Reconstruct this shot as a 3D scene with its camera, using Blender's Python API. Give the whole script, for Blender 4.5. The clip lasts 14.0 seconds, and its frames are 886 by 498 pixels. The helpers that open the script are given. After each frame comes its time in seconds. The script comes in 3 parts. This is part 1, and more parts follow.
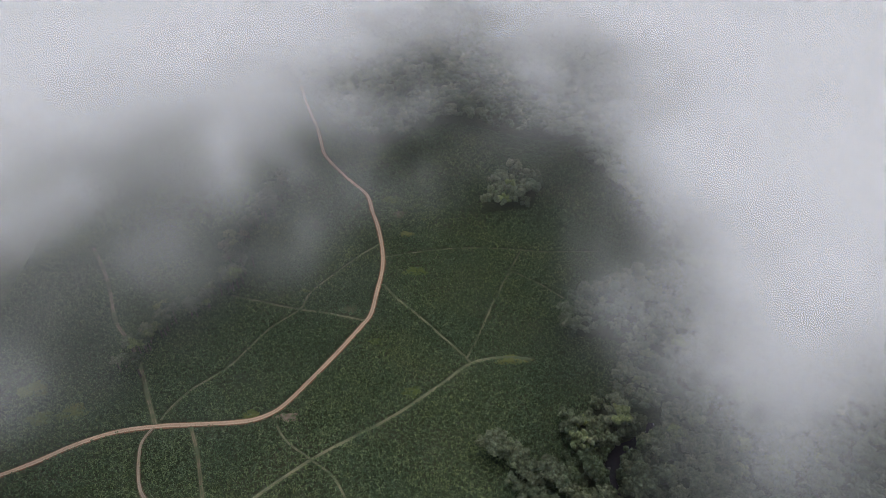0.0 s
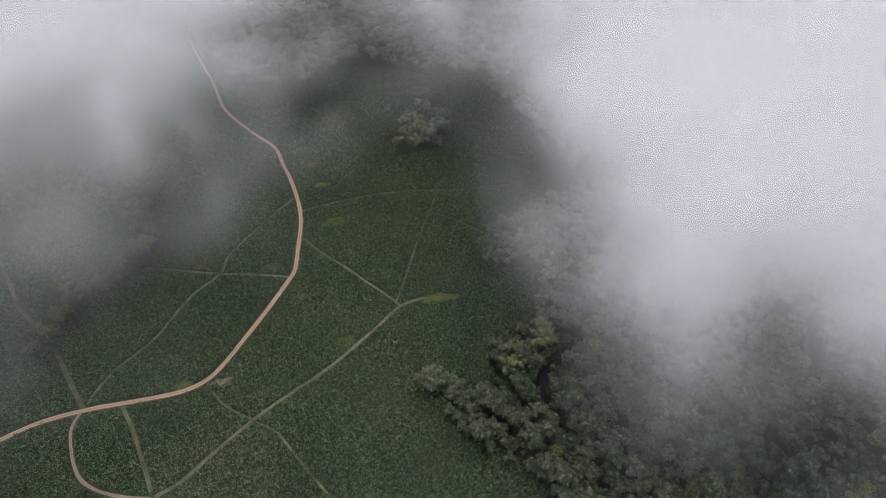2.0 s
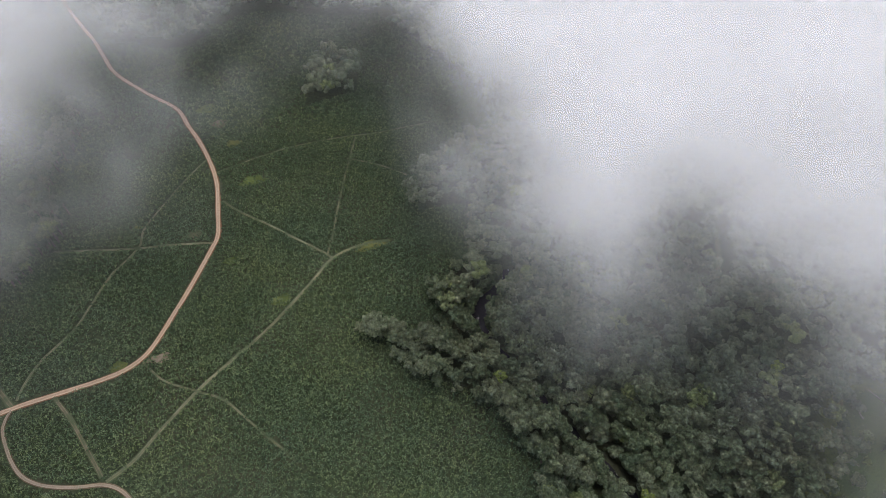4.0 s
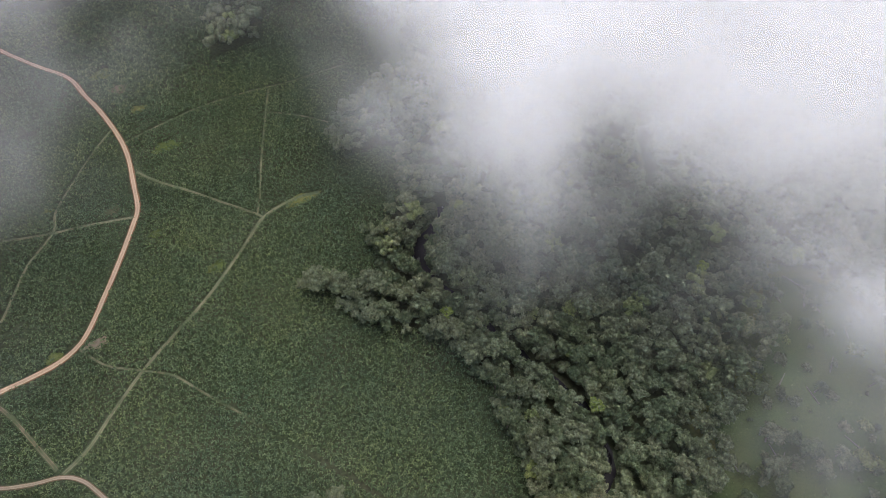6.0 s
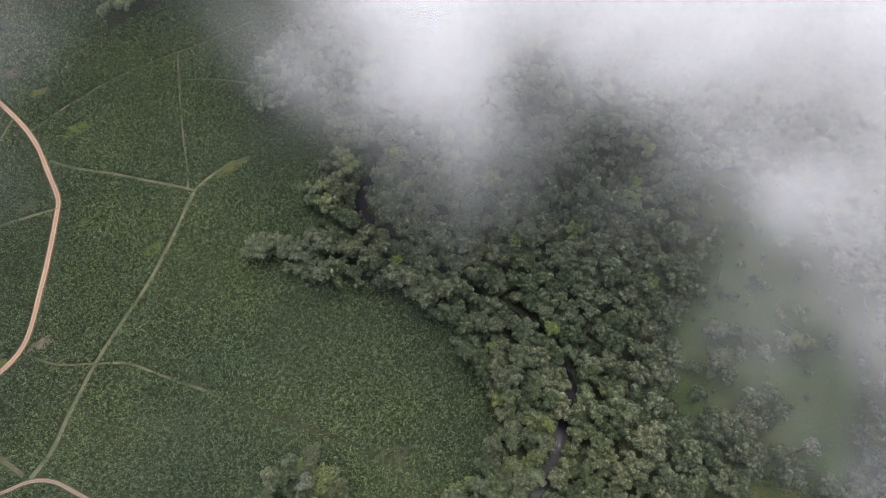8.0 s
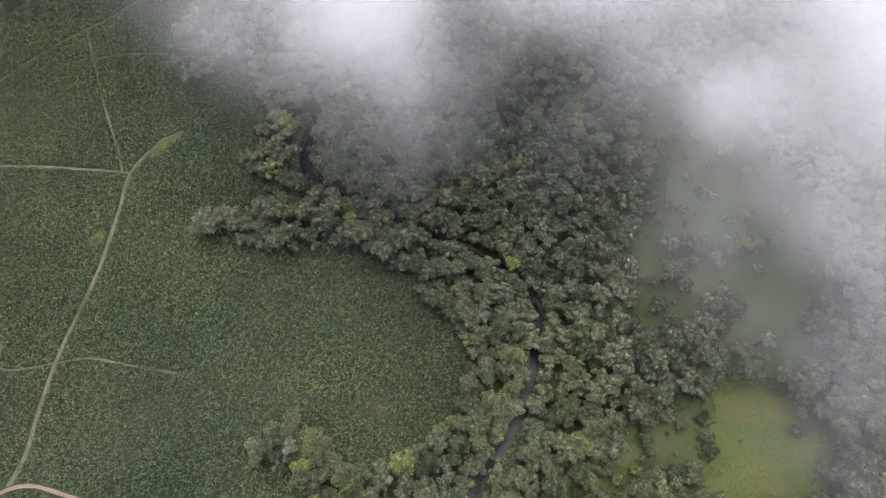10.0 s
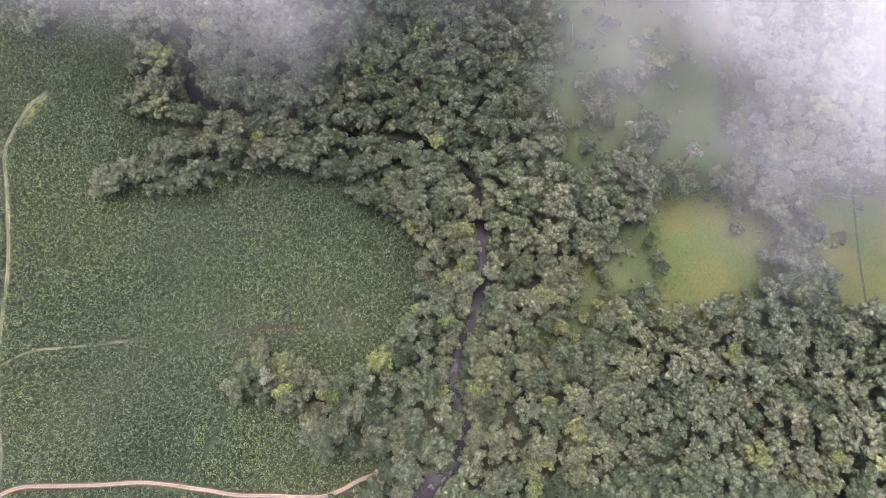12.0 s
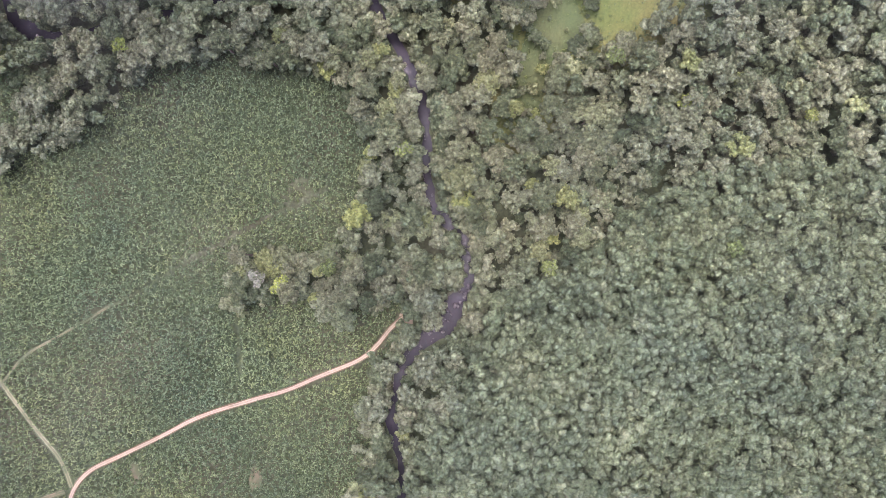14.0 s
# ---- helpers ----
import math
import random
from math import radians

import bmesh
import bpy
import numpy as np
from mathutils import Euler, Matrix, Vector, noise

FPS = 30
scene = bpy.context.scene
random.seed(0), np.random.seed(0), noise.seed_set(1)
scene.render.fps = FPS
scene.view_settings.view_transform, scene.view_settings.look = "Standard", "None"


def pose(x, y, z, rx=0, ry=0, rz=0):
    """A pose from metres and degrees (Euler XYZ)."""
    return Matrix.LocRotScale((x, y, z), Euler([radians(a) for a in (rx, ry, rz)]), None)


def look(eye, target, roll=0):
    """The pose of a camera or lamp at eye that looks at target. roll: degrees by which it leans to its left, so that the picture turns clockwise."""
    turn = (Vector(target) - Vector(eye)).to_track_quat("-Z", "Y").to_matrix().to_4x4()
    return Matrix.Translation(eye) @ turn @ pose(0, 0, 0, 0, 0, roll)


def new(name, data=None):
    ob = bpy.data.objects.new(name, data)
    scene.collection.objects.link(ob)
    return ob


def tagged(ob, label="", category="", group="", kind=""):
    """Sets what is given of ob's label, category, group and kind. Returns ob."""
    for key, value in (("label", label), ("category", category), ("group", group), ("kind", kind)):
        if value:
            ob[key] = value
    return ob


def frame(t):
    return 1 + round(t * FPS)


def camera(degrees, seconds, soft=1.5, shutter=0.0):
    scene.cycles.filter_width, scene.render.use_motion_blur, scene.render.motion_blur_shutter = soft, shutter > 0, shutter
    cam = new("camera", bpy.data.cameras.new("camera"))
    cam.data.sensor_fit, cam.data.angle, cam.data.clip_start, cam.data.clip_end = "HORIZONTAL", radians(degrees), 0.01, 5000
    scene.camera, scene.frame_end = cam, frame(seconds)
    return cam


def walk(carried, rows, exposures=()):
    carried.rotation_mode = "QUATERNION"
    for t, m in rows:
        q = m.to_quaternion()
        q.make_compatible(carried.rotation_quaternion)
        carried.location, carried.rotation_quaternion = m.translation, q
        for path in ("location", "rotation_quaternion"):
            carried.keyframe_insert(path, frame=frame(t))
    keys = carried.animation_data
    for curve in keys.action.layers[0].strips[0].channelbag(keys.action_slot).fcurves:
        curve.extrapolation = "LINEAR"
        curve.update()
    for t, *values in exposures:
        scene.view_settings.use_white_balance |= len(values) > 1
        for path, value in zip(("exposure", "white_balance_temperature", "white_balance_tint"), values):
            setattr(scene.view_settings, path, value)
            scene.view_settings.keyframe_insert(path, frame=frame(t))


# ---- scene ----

# ======================= camera =======================
cam = camera(72.96, 14.0, soft=0.5)
PATH = [
    (0.0, -0.00, -0.00, 280.00, 51.795, 0.411, -0.000),
    (0.5, 0.46, -0.24, 281.53, 50.331, 0.166, -2.188),
    (1.0, 0.63, -0.52, 282.84, 48.869, 0.088, -4.657),
    (1.5, 0.42, -0.85, 283.65, 47.453, 0.008, -7.169),
    (2.0, 0.07, -1.17, 284.07, 46.047, 0.008, -9.690),
    (2.5, -0.05, -1.36, 284.34, 44.705, -0.103, -12.061),
    (3.0, 0.27, -1.45, 284.67, 43.302, -0.160, -14.402),
    (5.5, 3.77, -1.15, 286.46, 35.921, -0.020, -26.280),
    (6.0, 4.45, -1.24, 286.72, 34.492, -0.143, -28.486),
    (6.5, 5.08, -1.49, 286.87, 33.161, -0.130, -30.828),
    (7.0, 5.68, -1.82, 287.13, 31.807, -0.092, -33.185),
    (7.5, 6.14, -2.36, 287.41, 30.480, -0.086, -35.421),
    (8.0, 6.28, -3.05, 287.27, 29.362, -0.110, -37.678),
    (10.5, 4.78, -7.42, 283.91, 24.485, -0.138, -47.548),
    (11.0, 4.52, -8.72, 282.57, 23.591, -0.078, -49.234),
    (11.5, 4.20, -10.20, 279.98, 20.298, -0.040, -54.755),
    (12.0, 3.98, -11.75, 276.99, 15.693, 0.005, -62.165),
    (12.5, 3.63, -13.05, 273.90, 11.388, 0.074, -68.847),
    (13.0, 2.97, -13.92, 270.88, 7.133, 0.163, -75.064),
    (13.5, 2.03, -14.32, 267.86, 3.495, 0.217, -80.812),
    (14.0, 0.77, -14.34, 264.88, 0.055, 0.232, -86.275),
]
EXPOSURES = [(0.0, -0.08, 6250, 8), (3.0, 0.16, 6300, 8), (6.5, 0.58, 6350, 10), (11.0, 1.12, 6350, 19), (12.5, 1.73, 6200, 28), (14.0, 1.9, 6150, 32)]
walk(cam, [(t, pose(x, y, z, rx, ry, rz)) for t, x, y, z, rx, ry, rz in PATH], EXPOSURES)

# ======================= light: an overcast, misty day =======================
world = bpy.data.worlds.new("sky")
scene.world = world
world.use_nodes = True
wn = world.node_tree.nodes
sky = wn.new("ShaderNodeTexSky")
sky.sky_type, sky.sun_disc = "NISHITA", False
sky.sun_elevation, sky.sun_rotation = radians(80), radians(40)
sky.air_density, sky.dust_density, sky.ozone_density = 1.0, 4.0, 1.0
world.node_tree.links.new(sky.outputs[0], wn["Background"].inputs["Color"])
wn["Background"].inputs["Strength"].default_value = 0.15
sun = new("sun", bpy.data.lights.new("sun", "SUN"))
sun.data.energy, sun.data.angle, sun.data.color = 1.5, radians(45), (1.0, 0.955, 0.90)
sun.matrix_world = look((0, 0, 500), (-80 * math.sin(radians(40)), -80 * math.cos(radians(40)), 46))

# ======================= plan of the place (metres) =======================
MAIN_ROAD = [(-230, 1000), (-205, 820), (-165, 660), (-145, 597), (-131, 559), (-122, 528), (-115, 504), (-103, 482), (-84, 454), (-67, 431), (-60, 406),
             (-54, 386), (-48, 357), (-46, 334), (-48, 306), (-50, 286), (-55, 275), (-67, 253), (-78, 235), (-88, 219), (-96, 209), (-107, 203),
             (-122, 201), (-141, 200), (-160, 199), (-182, 195), (-200, 187), (-216, 177), (-240, 165), (-300, 140)]
SIDE_ROAD = [(-161, 199), (-164, 190), (-162, 180), (-157, 167), (-151, 158), (-141, 151), (-128, 146), (-116, 143), (-107, 136), (-99, 122),
             (-90, 106), (-80, 89), (-71, 66), (-66, 52), (-59, 38), (-50, 20), (-42, 12), (-36, 8), (-29, 1)]
TRACKS = {
    "a": [(-159, 203), (-157, 210), (-149, 224), (-133, 240), (-126, 252), (-114, 274), (-98, 291), (-94, 307), (-81, 326), (-63, 349), (-50, 363)],
    "b": [(-148, 305), (-131, 300), (-100, 291), (-79, 287), (-53, 280)],
    "c": [(-161, 200), (-173, 220), (-184, 239), (-199, 260), (-217, 280), (-233, 308), (-248, 332), (-268, 359)],
    "d": [(-44, 316), (-35, 303), (-18, 284), (-3, 266), (11, 249), (15, 243)],
    "e": [(12, 246), (20, 264), (32, 296), (49, 336), (56, 352)],
    "f": [(52, 246), (36, 248), (15, 243), (-3, 227), (-31, 204), (-53, 190), (-71, 178), (-91, 161), (-103, 150), (-115, 144)],
    "g": [(-97, 205), (-87, 190), (-71, 178), (-58, 168), (-48, 153), (-37, 137), (-28, 123)],
    "q": [(-28, 123), (-17, 107), (-2, 84), (12, 61), (24, 40)],
    "h": [(-141, 199), (-132, 182), (-125, 166), (-117, 147)],
    "k": [(-45, 346), (-29, 350), (5, 356), (39, 356), (73, 352), (115, 351)],
    "m": [(-35, 76), (-55, 73), (-67, 74)],
    "n": [(81, 300), (64, 317), (45, 331)],
    "t": [(255, 192), (248, 178), (241, 166), (233, 156), (226, 146)],
}
TRACK_WIDTH = {"a": 1.7, "b": 2.0, "c": 2.6, "d": 1.8, "e": 1.4, "f": 2.2, "g": 1.3, "h": 2.2, "k": 1.6, "m": 1.2, "n": 1.6, "q": 1.4, "t": 3.0}
RIVER = [(112, 200), (108, 191), (93, 182), (82, 170), (87, 144), (95, 124), (98, 105), (109, 77), (114, 57), (113, 40), (108, 26), (96, 17), (82, 8), (65, 0), (49, -3), (33, -4),
         (18, -9), (8, -20), (-1, -24), (-12, -25), (-22, -21), (-34, -13), (-48, -1), (-60, 3), (-75, 4), (-90, 0), (-110, -1), (-150, 8), (-220, 5)]
FOREST_SOUTH = [(16, 183), (26, 171), (34, 154), (43, 141), (57, 130), (66, 122), (74, 103), (79, 83), (71, 69), (73, 49), (69, 37), (60, 29), (38, 21), (28, 22), (13, 27),
                (-2, 33), (-7, 41), (-8, 51), (-4, 58), (-6, 70), (-14, 76), (-26, 78), (-32, 72), (-26, 59), (-22, 47), (-30, 38), (-29, 25), (-27, 10), (-27, 2),
                (-39, 5), (-44, 14), (-64, 16), (-78, 14), (-93, 20), (-108, 22), (-170, 30), (-260, 40), (-260, -500), (700, -500)]
FOREST_NORTH = [(900, 0), (900, 1150), (-700, 1150), (-500, 800), (-216, 736), (-140, 617), (-105, 543), (-80, 518), (-47, 512), (-24, 541), (7, 557), (46, 540), (83, 522), (115, 516),
                (141, 439), (157, 388), (166, 345), (141, 313), (100, 302), (74, 283), (74, 260), (103, 255), (105, 237), (92, 216), (72, 210), (62, 195), (62, 181), (59, 161), (44, 173), (29, 185)]
COPSE_SOUTH = [(-3, 80), (-38, 84), (-38, 20), (-3, 26)]
COPSE_NORTH = [(28, 402), (72, 406), (78, 434), (71, 457), (46, 453)]
COPSE_WEST = [(-189, 242), (-185, 261), (-173, 278), (-160, 297), (-150, 314), (-147, 333), (-158, 353), (-155, 382), (-144, 413), (-142, 449)]
MEADOW_A = [(141, -53), (150, -63), (158, -77), (159, -97), (155, -107), (139, -113), (120, -115), (107, -102), (98, -89), (95, -78), (109, -68), (125, -61)]
MEADOW_B = [(177, -117), (192, -138), (201, -155), (216, -177), (157, -193), (142, -176), (135, -159), (132, -144), (145, -136), (159, -126)]
MEADOW_C = [(249, 67), (272, 51), (275, 18), (254, -16), (259, -38), (220, -64), (175, -84), (155, -71), (148, -56), (151, -47), (155, -34), (143, -21), (119, -12), (135, -4), (154, 2), (166, 18), (182, 20), (211, 31), (230, 50)]
MEADOW_D = [(137, -57), (121, -67), (98, -78), (93, -63), (83, -55), (71, -52), (57, -51), (52, -50), (57, -44), (70, -40), (88, -42), (107, -46), (124, -50)]
WOODLAND = [(-260, -20), (-150, -12), (-107, 0), (-77, -12), (-47, -30), (-14, -35), (-8, -64), (10, -80), (34, -107), (45, -135), (47, -200), (40, -500), (-260, -500)]
SEEN = [(-270, 140), (-160, 100), (-155, -40), (-135, -250), (150, -240), (260, -120), (440, -70), (570, 160), (650, 500), (720, 1080), (-430, 1080), (-340, 500)]
FOREST = FOREST_SOUTH + FOREST_NORTH
MEADOWS = (MEADOW_A, MEADOW_B, MEADOW_C, MEADOW_D)


def inside(poly, x, y):
    """Which of the points lie inside the polygon."""
    out = np.zeros(len(x), bool)
    for (x0, y0), (x1, y1) in zip(poly, poly[1:] + poly[:1]):
        if y0 != y1:
            cut = (y0 > y) != (y1 > y)
            out ^= cut & (x < (x1 - x0) * (y - y0) / (y1 - y0) + x0)
    return out


def smooth(line, step=4.0):
    """A Catmull-Rom curve through the points of a line, as an array."""
    p = np.array([line[0], *line, line[-1]], float)
    out = []
    for a, b, c, d in zip(p, p[1:], p[2:], p[3:]):
        n = max(2, int(np.linalg.norm(c - b) / step))
        for s in np.arange(n) / n:
            out.append(0.5 * (2 * b + (c - a) * s + (2 * a - 5 * b + 4 * c - d) * s * s + (3 * b - a - 3 * c + d) * s ** 3))
    return np.array(out + [p[-1]])


def away(line, x, y):
    """The distance of the points from a smoothed line."""
    best = np.full(len(x), 1e9)
    for a, b in zip(line, line[1:]):
        d = b - a
        s = np.clip(((x - a[0]) * d[0] + (y - a[1]) * d[1]) / max(d @ d, 1e-9), 0, 1)
        best = np.minimum(best, np.hypot(x - a[0] - s * d[0], y - a[1] - s * d[1]))
    return best


ROAD_LINE, SIDE_LINE, RIVER_LINE, COPSE_LINE = smooth(MAIN_ROAD), smooth(SIDE_ROAD, 2.5), smooth(RIVER, 3), smooth(COPSE_WEST)
TRACK_LINES = {k: smooth(v, 3) for k, v in TRACKS.items()}


def rough(x, y, size, seed=0.0):
    """Cheap smooth unevenness, about -1 to 1, for arrays."""
    s = seed * 7.31
    a = np.sin(x / size + 1.7 * np.sin(y / size * 0.83 + s) + s) + np.sin(y / size * 1.13 + 1.9 * np.sin(x / size * 0.71 - s) + 2 * s)
    b = np.sin(x / size * 2.37 - y / size * 1.31 + 3 * s) + np.sin(x / size * 1.21 + y / size * 2.63 - s)
    return (a + 0.6 * b) / 3.2


# ======================= materials =======================
def material(name):
    m = bpy.data.materials.new(name)
    m.use_nodes = True
    t = m.node_tree
    return m, t.nodes, t.links, t.nodes["Principled BSDF"]


def node(nodes, kind, **values):
    n = nodes.new(kind)
    for key, value in values.items():
        if key in n.inputs.keys():
            n.inputs[key].default_value = value
    return n


def ramp(nodes, links, source, stops):
    r = nodes.new("ShaderNodeValToRGB")
    while len(r.color_ramp.elements) < len(stops):
        r.color_ramp.elements.new(0.5)
    for e, (at, c) in zip(r.color_ramp.elements, stops):
        e.position, e.color = at, (*c, 1)
    links.new(source, r.inputs[0])
    return r.outputs[0]


def mix(nodes, links, kind, factor, a, b):
    n = nodes.new("ShaderNodeMix")
    n.data_type, n.blend_type = "RGBA", kind
    for socket, v in ((n.inputs[0], factor), (n.inputs[6], a), (n.inputs[7], b)):
        if hasattr(v, "is_output"):
            links.new(v, socket)
        else:
            socket.default_value = v if isinstance(v, float) else (*v, 1)
    return n.outputs[2]


def place(nodes):
    return nodes.new("ShaderNodeNewGeometry").outputs["Position"]


def noise_tex(nodes, links, where, scale, detail=4.0, rough_=0.55, w=0.0):
    n = nodes.new("ShaderNodeTexNoise")
    n.inputs["Scale"].default_value, n.inputs["Detail"].default_value, n.inputs["Roughness"].default_value = scale, detail, rough_
    links.new(where, n.inputs["Vector"])
    return n.outputs["Fac"]


def bump(nodes, links, bsdf, height, strength, distance):
    b = nodes.new("ShaderNodeBump")
    b.inputs["Strength"].default_value, b.inputs["Distance"].default_value = strength, distance
    links.new(height, b.inputs["Height"])
    links.new(b.outputs[0], bsdf.inputs["Normal"])


def grass_colour(n, l, p, fine, shade=(1.0, 1.0, 1.0)):
    wide = noise_tex(n, l, p, 0.035, 4)
    c1 = ramp(n, l, fine, [(0.25, (0.036, 0.052, 0.012)), (0.55, (0.080, 0.103, 0.025)), (0.8, (0.13, 0.142, 0.042))])
    c2 = ramp(n, l, fine, [(0.25, (0.06, 0.064, 0.020)), (0.55, (0.112, 0.112, 0.034)), (0.8, (0.155, 0.142, 0.055))])
    f = ramp(n, l, wide, [(0.40, (0, 0, 0)), (0.60, (1, 1, 1))])
    return mix(n, l, "MULTIPLY", 1.0, mix(n, l, "MIX", f, c1, c2), shade)


def ground_material():
    """Damp undergrowth: dark green litter with browner stretches, running out into grass beside the pastures."""
    m, n, l, b = material("undergrowth")
    p = place(n)
    wide = noise_tex(n, l, p, 0.02, 4)
    fine = noise_tex(n, l, p, 0.6, 6, 0.65)
    c1 = ramp(n, l, fine, [(0.3, (0.020, 0.029, 0.013)), (0.6, (0.046, 0.063, 0.025)), (0.8, (0.08, 0.098, 0.042))])
    c2 = ramp(n, l, fine, [(0.3, (0.03, 0.032, 0.017)), (0.7, (0.07, 0.075, 0.036))])
    f = ramp(n, l, wide, [(0.42, (0, 0, 0)), (0.62, (1, 1, 1))])
    c = mix(n, l, "MIX", f, c1, c2)
    grassy = n.new("ShaderNodeAttribute")
    grassy.attribute_name = "grassy"
    edge = n.new("ShaderNodeMath")
    edge.operation = "MULTIPLY_ADD"
    l.new(noise_tex(n, l, p, 0.11, 5, 0.6), edge.inputs[0])
    edge.inputs[1].default_value = 0.9
    l.new(grassy.outputs["Fac"], edge.inputs[2])
    l.new(mix(n, l, "MIX", ramp(n, l, edge.outputs[0], [(0.62, (0, 0, 0)), (1.0, (1, 1, 1))]), c, grass_colour(n, l, p, noise_tex(n, l, p, 0.9, 6, 0.7))), b.inputs["Base Color"])
    b.inputs["Roughness"].default_value = 0.95
    bump(n, l, b, fine, 0.8, 0.6)
    return m


def meadow_material(name, shade):
    m, n, l, b = material(name)
    p = place(n)
    fine = noise_tex(n, l, p, 0.9, 6, 0.7)
    l.new(grass_colour(n, l, p, fine, shade), b.inputs["Base Color"])
    b.inputs["Roughness"].default_value = 0.9
    bump(n, l, b, fine, 0.7, 0.35)
    return m


def dirt_material(name, light, dark, grass, grassy):
    """Trodden laterite: wheel ruts and dust, with weeds where few wheels pass."""
    m, n, l, b = material(name)
    p = place(n)
    fine = noise_tex(n, l, p, 1.1, 6, 0.65)
    wide = noise_tex(n, l, p, 0.09, 4)
    c = ramp(n, l, fine, [(0.3, dark), (0.62, light)])
    rut = n.new("ShaderNodeAttribute")
    rut.attribute_name = "rut"
    c = mix(n, l, "MIX", rut.outputs["Fac"], c, tuple(min(1, v * 1.3) for v in light))
    weeds = n.new("ShaderNodeMath")
    weeds.operation = "MULTIPLY_ADD"
    l.new(wide, weeds.inputs[0])
    weeds.inputs[1].default_value = 1.0
    verge = n.new("ShaderNodeAttribute")
    verge.attribute_name = "verge"
    l.new(verge.outputs["Fac"], weeds.inputs[2])
    f = ramp(n, l, weeds.outputs[0], [(1.0 - grassy - 0.12 if grassy < 0.9 else 0.1, (0, 0, 0)), (min(1.0, 1.12 - grassy), (1, 1, 1))])
    l.new(mix(n, l, "MIX", f, c, grass), b.inputs["Base Color"])
    b.inputs["Roughness"].default_value = 0.95
    bump(n, l, b, fine, 0.6, 0.12)
    return m


def leaf_material(name, dark, mid, light, random_source="object", shift=0.25, tones=None, sprigs=0.0):
    """Leaves: tone by plant and by leaf clump, a little light through them."""
    m, n, l, b = material(name)
    p = place(n)
    patch = noise_tex(n, l, p, 0.016, 3)
    geo = n.new("ShaderNodeNewGeometry")
    island = geo.outputs["Random Per Island"]
    c = ramp(n, l, island, [(0.0, dark), (0.5, mid), (1.0, light)])
    if random_source == "object":
        tone = n.new("ShaderNodeObjectInfo").outputs["Random"]
    else:
        a = n.new("ShaderNodeAttribute")
        a.attribute_name = "tone"
        tone = a.outputs["Fac"]
    warm = ramp(n, l, tone, tones or [(0.0, (0.62, 0.70, 0.68)), (0.35, (0.85, 0.92, 0.88)), (0.7, (1.10, 1.02, 0.94)), (0.95, (1.18, 1.08, 0.95)), (1.0, (1.35, 1.35, 0.75))])
    c = mix(n, l, "MULTIPLY", 1.0, c, warm)
    area = ramp(n, l, patch, [(0.35, (0.86, 0.90, 0.90)), (0.65, (1.12, 1.08, 0.98))])
    c = mix(n, l, "MULTIPLY", 1.0, c, area)
    if sprigs:
        cell = n.new("ShaderNodeTexVoronoi")
        cell.inputs["Scale"].default_value = sprigs
        l.new(p, cell.inputs["Vector"])
        c = mix(n, l, "MULTIPLY", 1.0, c, ramp(n, l, cell.outputs["Color"], [(0.15, (0.70, 0.72, 0.72)), (0.5, (1.0, 1.0, 1.0)), (0.85, (1.32, 1.30, 1.26))]))
        bump(n, l, b, ramp(n, l, cell.outputs["Distance"], [(0.0, (1, 1, 1)), (0.75, (0, 0, 0))]), 1.0, 0.45)
    l.new(c, b.inputs["Base Color"])
    b.inputs["Roughness"].default_value = 0.7
    b.inputs["Specular IOR Level"].default_value = 0.3
    through_ = n.new("ShaderNodeBsdfTranslucent")
    l.new(c, through_.inputs["Color"])
    both = n.new("ShaderNodeMixShader")
    both.inputs[0].default_value = shift
    out = n["Material Output"]
    l.new(b.outputs[0], both.inputs[1])
    l.new(through_.outputs[0], both.inputs[2])
    l.new(both.outputs[0], out.inputs["Surface"])
    return m


def bark_material(name, a, c):
    m, n, l, b = material(name)
    f = noise_tex(n, l, place(n), 1.6, 5)
    l.new(ramp(n, l, f, [(0.3, a), (0.7, c)]), b.inputs["Base Color"])
    b.inputs["Roughness"].default_value = 0.9
    bump(n, l, b, f, 0.5, 0.1)
    return m


def water_material():
    m, n, l, b = material("river_water")
    p = place(n)
    wide = noise_tex(n, l, p, 0.06, 4)
    l.new(ramp(n, l, wide, [(0.35, (0.008, 0.008, 0.012)), (0.65, (0.026, 0.021, 0.030))]), b.inputs["Base Color"])
    b.inputs["Roughness"].default_value = 0.3
    b.inputs["Specular IOR Level"].default_value = 0.16
    bump(n, l, b, noise_tex(n, l, p, 0.7, 5, 0.6), 0.35, 0.25)
    return m


def rock_material():
    m, n, l, b = material("river_rock")
    f = noise_tex(n, l, place(n), 0.8, 5)
    l.new(ramp(n, l, f, [(0.3, (0.045, 0.04, 0.045)), (0.7, (0.13, 0.12, 0.125))]), b.inputs["Base Color"])
    b.inputs["Roughness"].default_value = 0.8
    return m


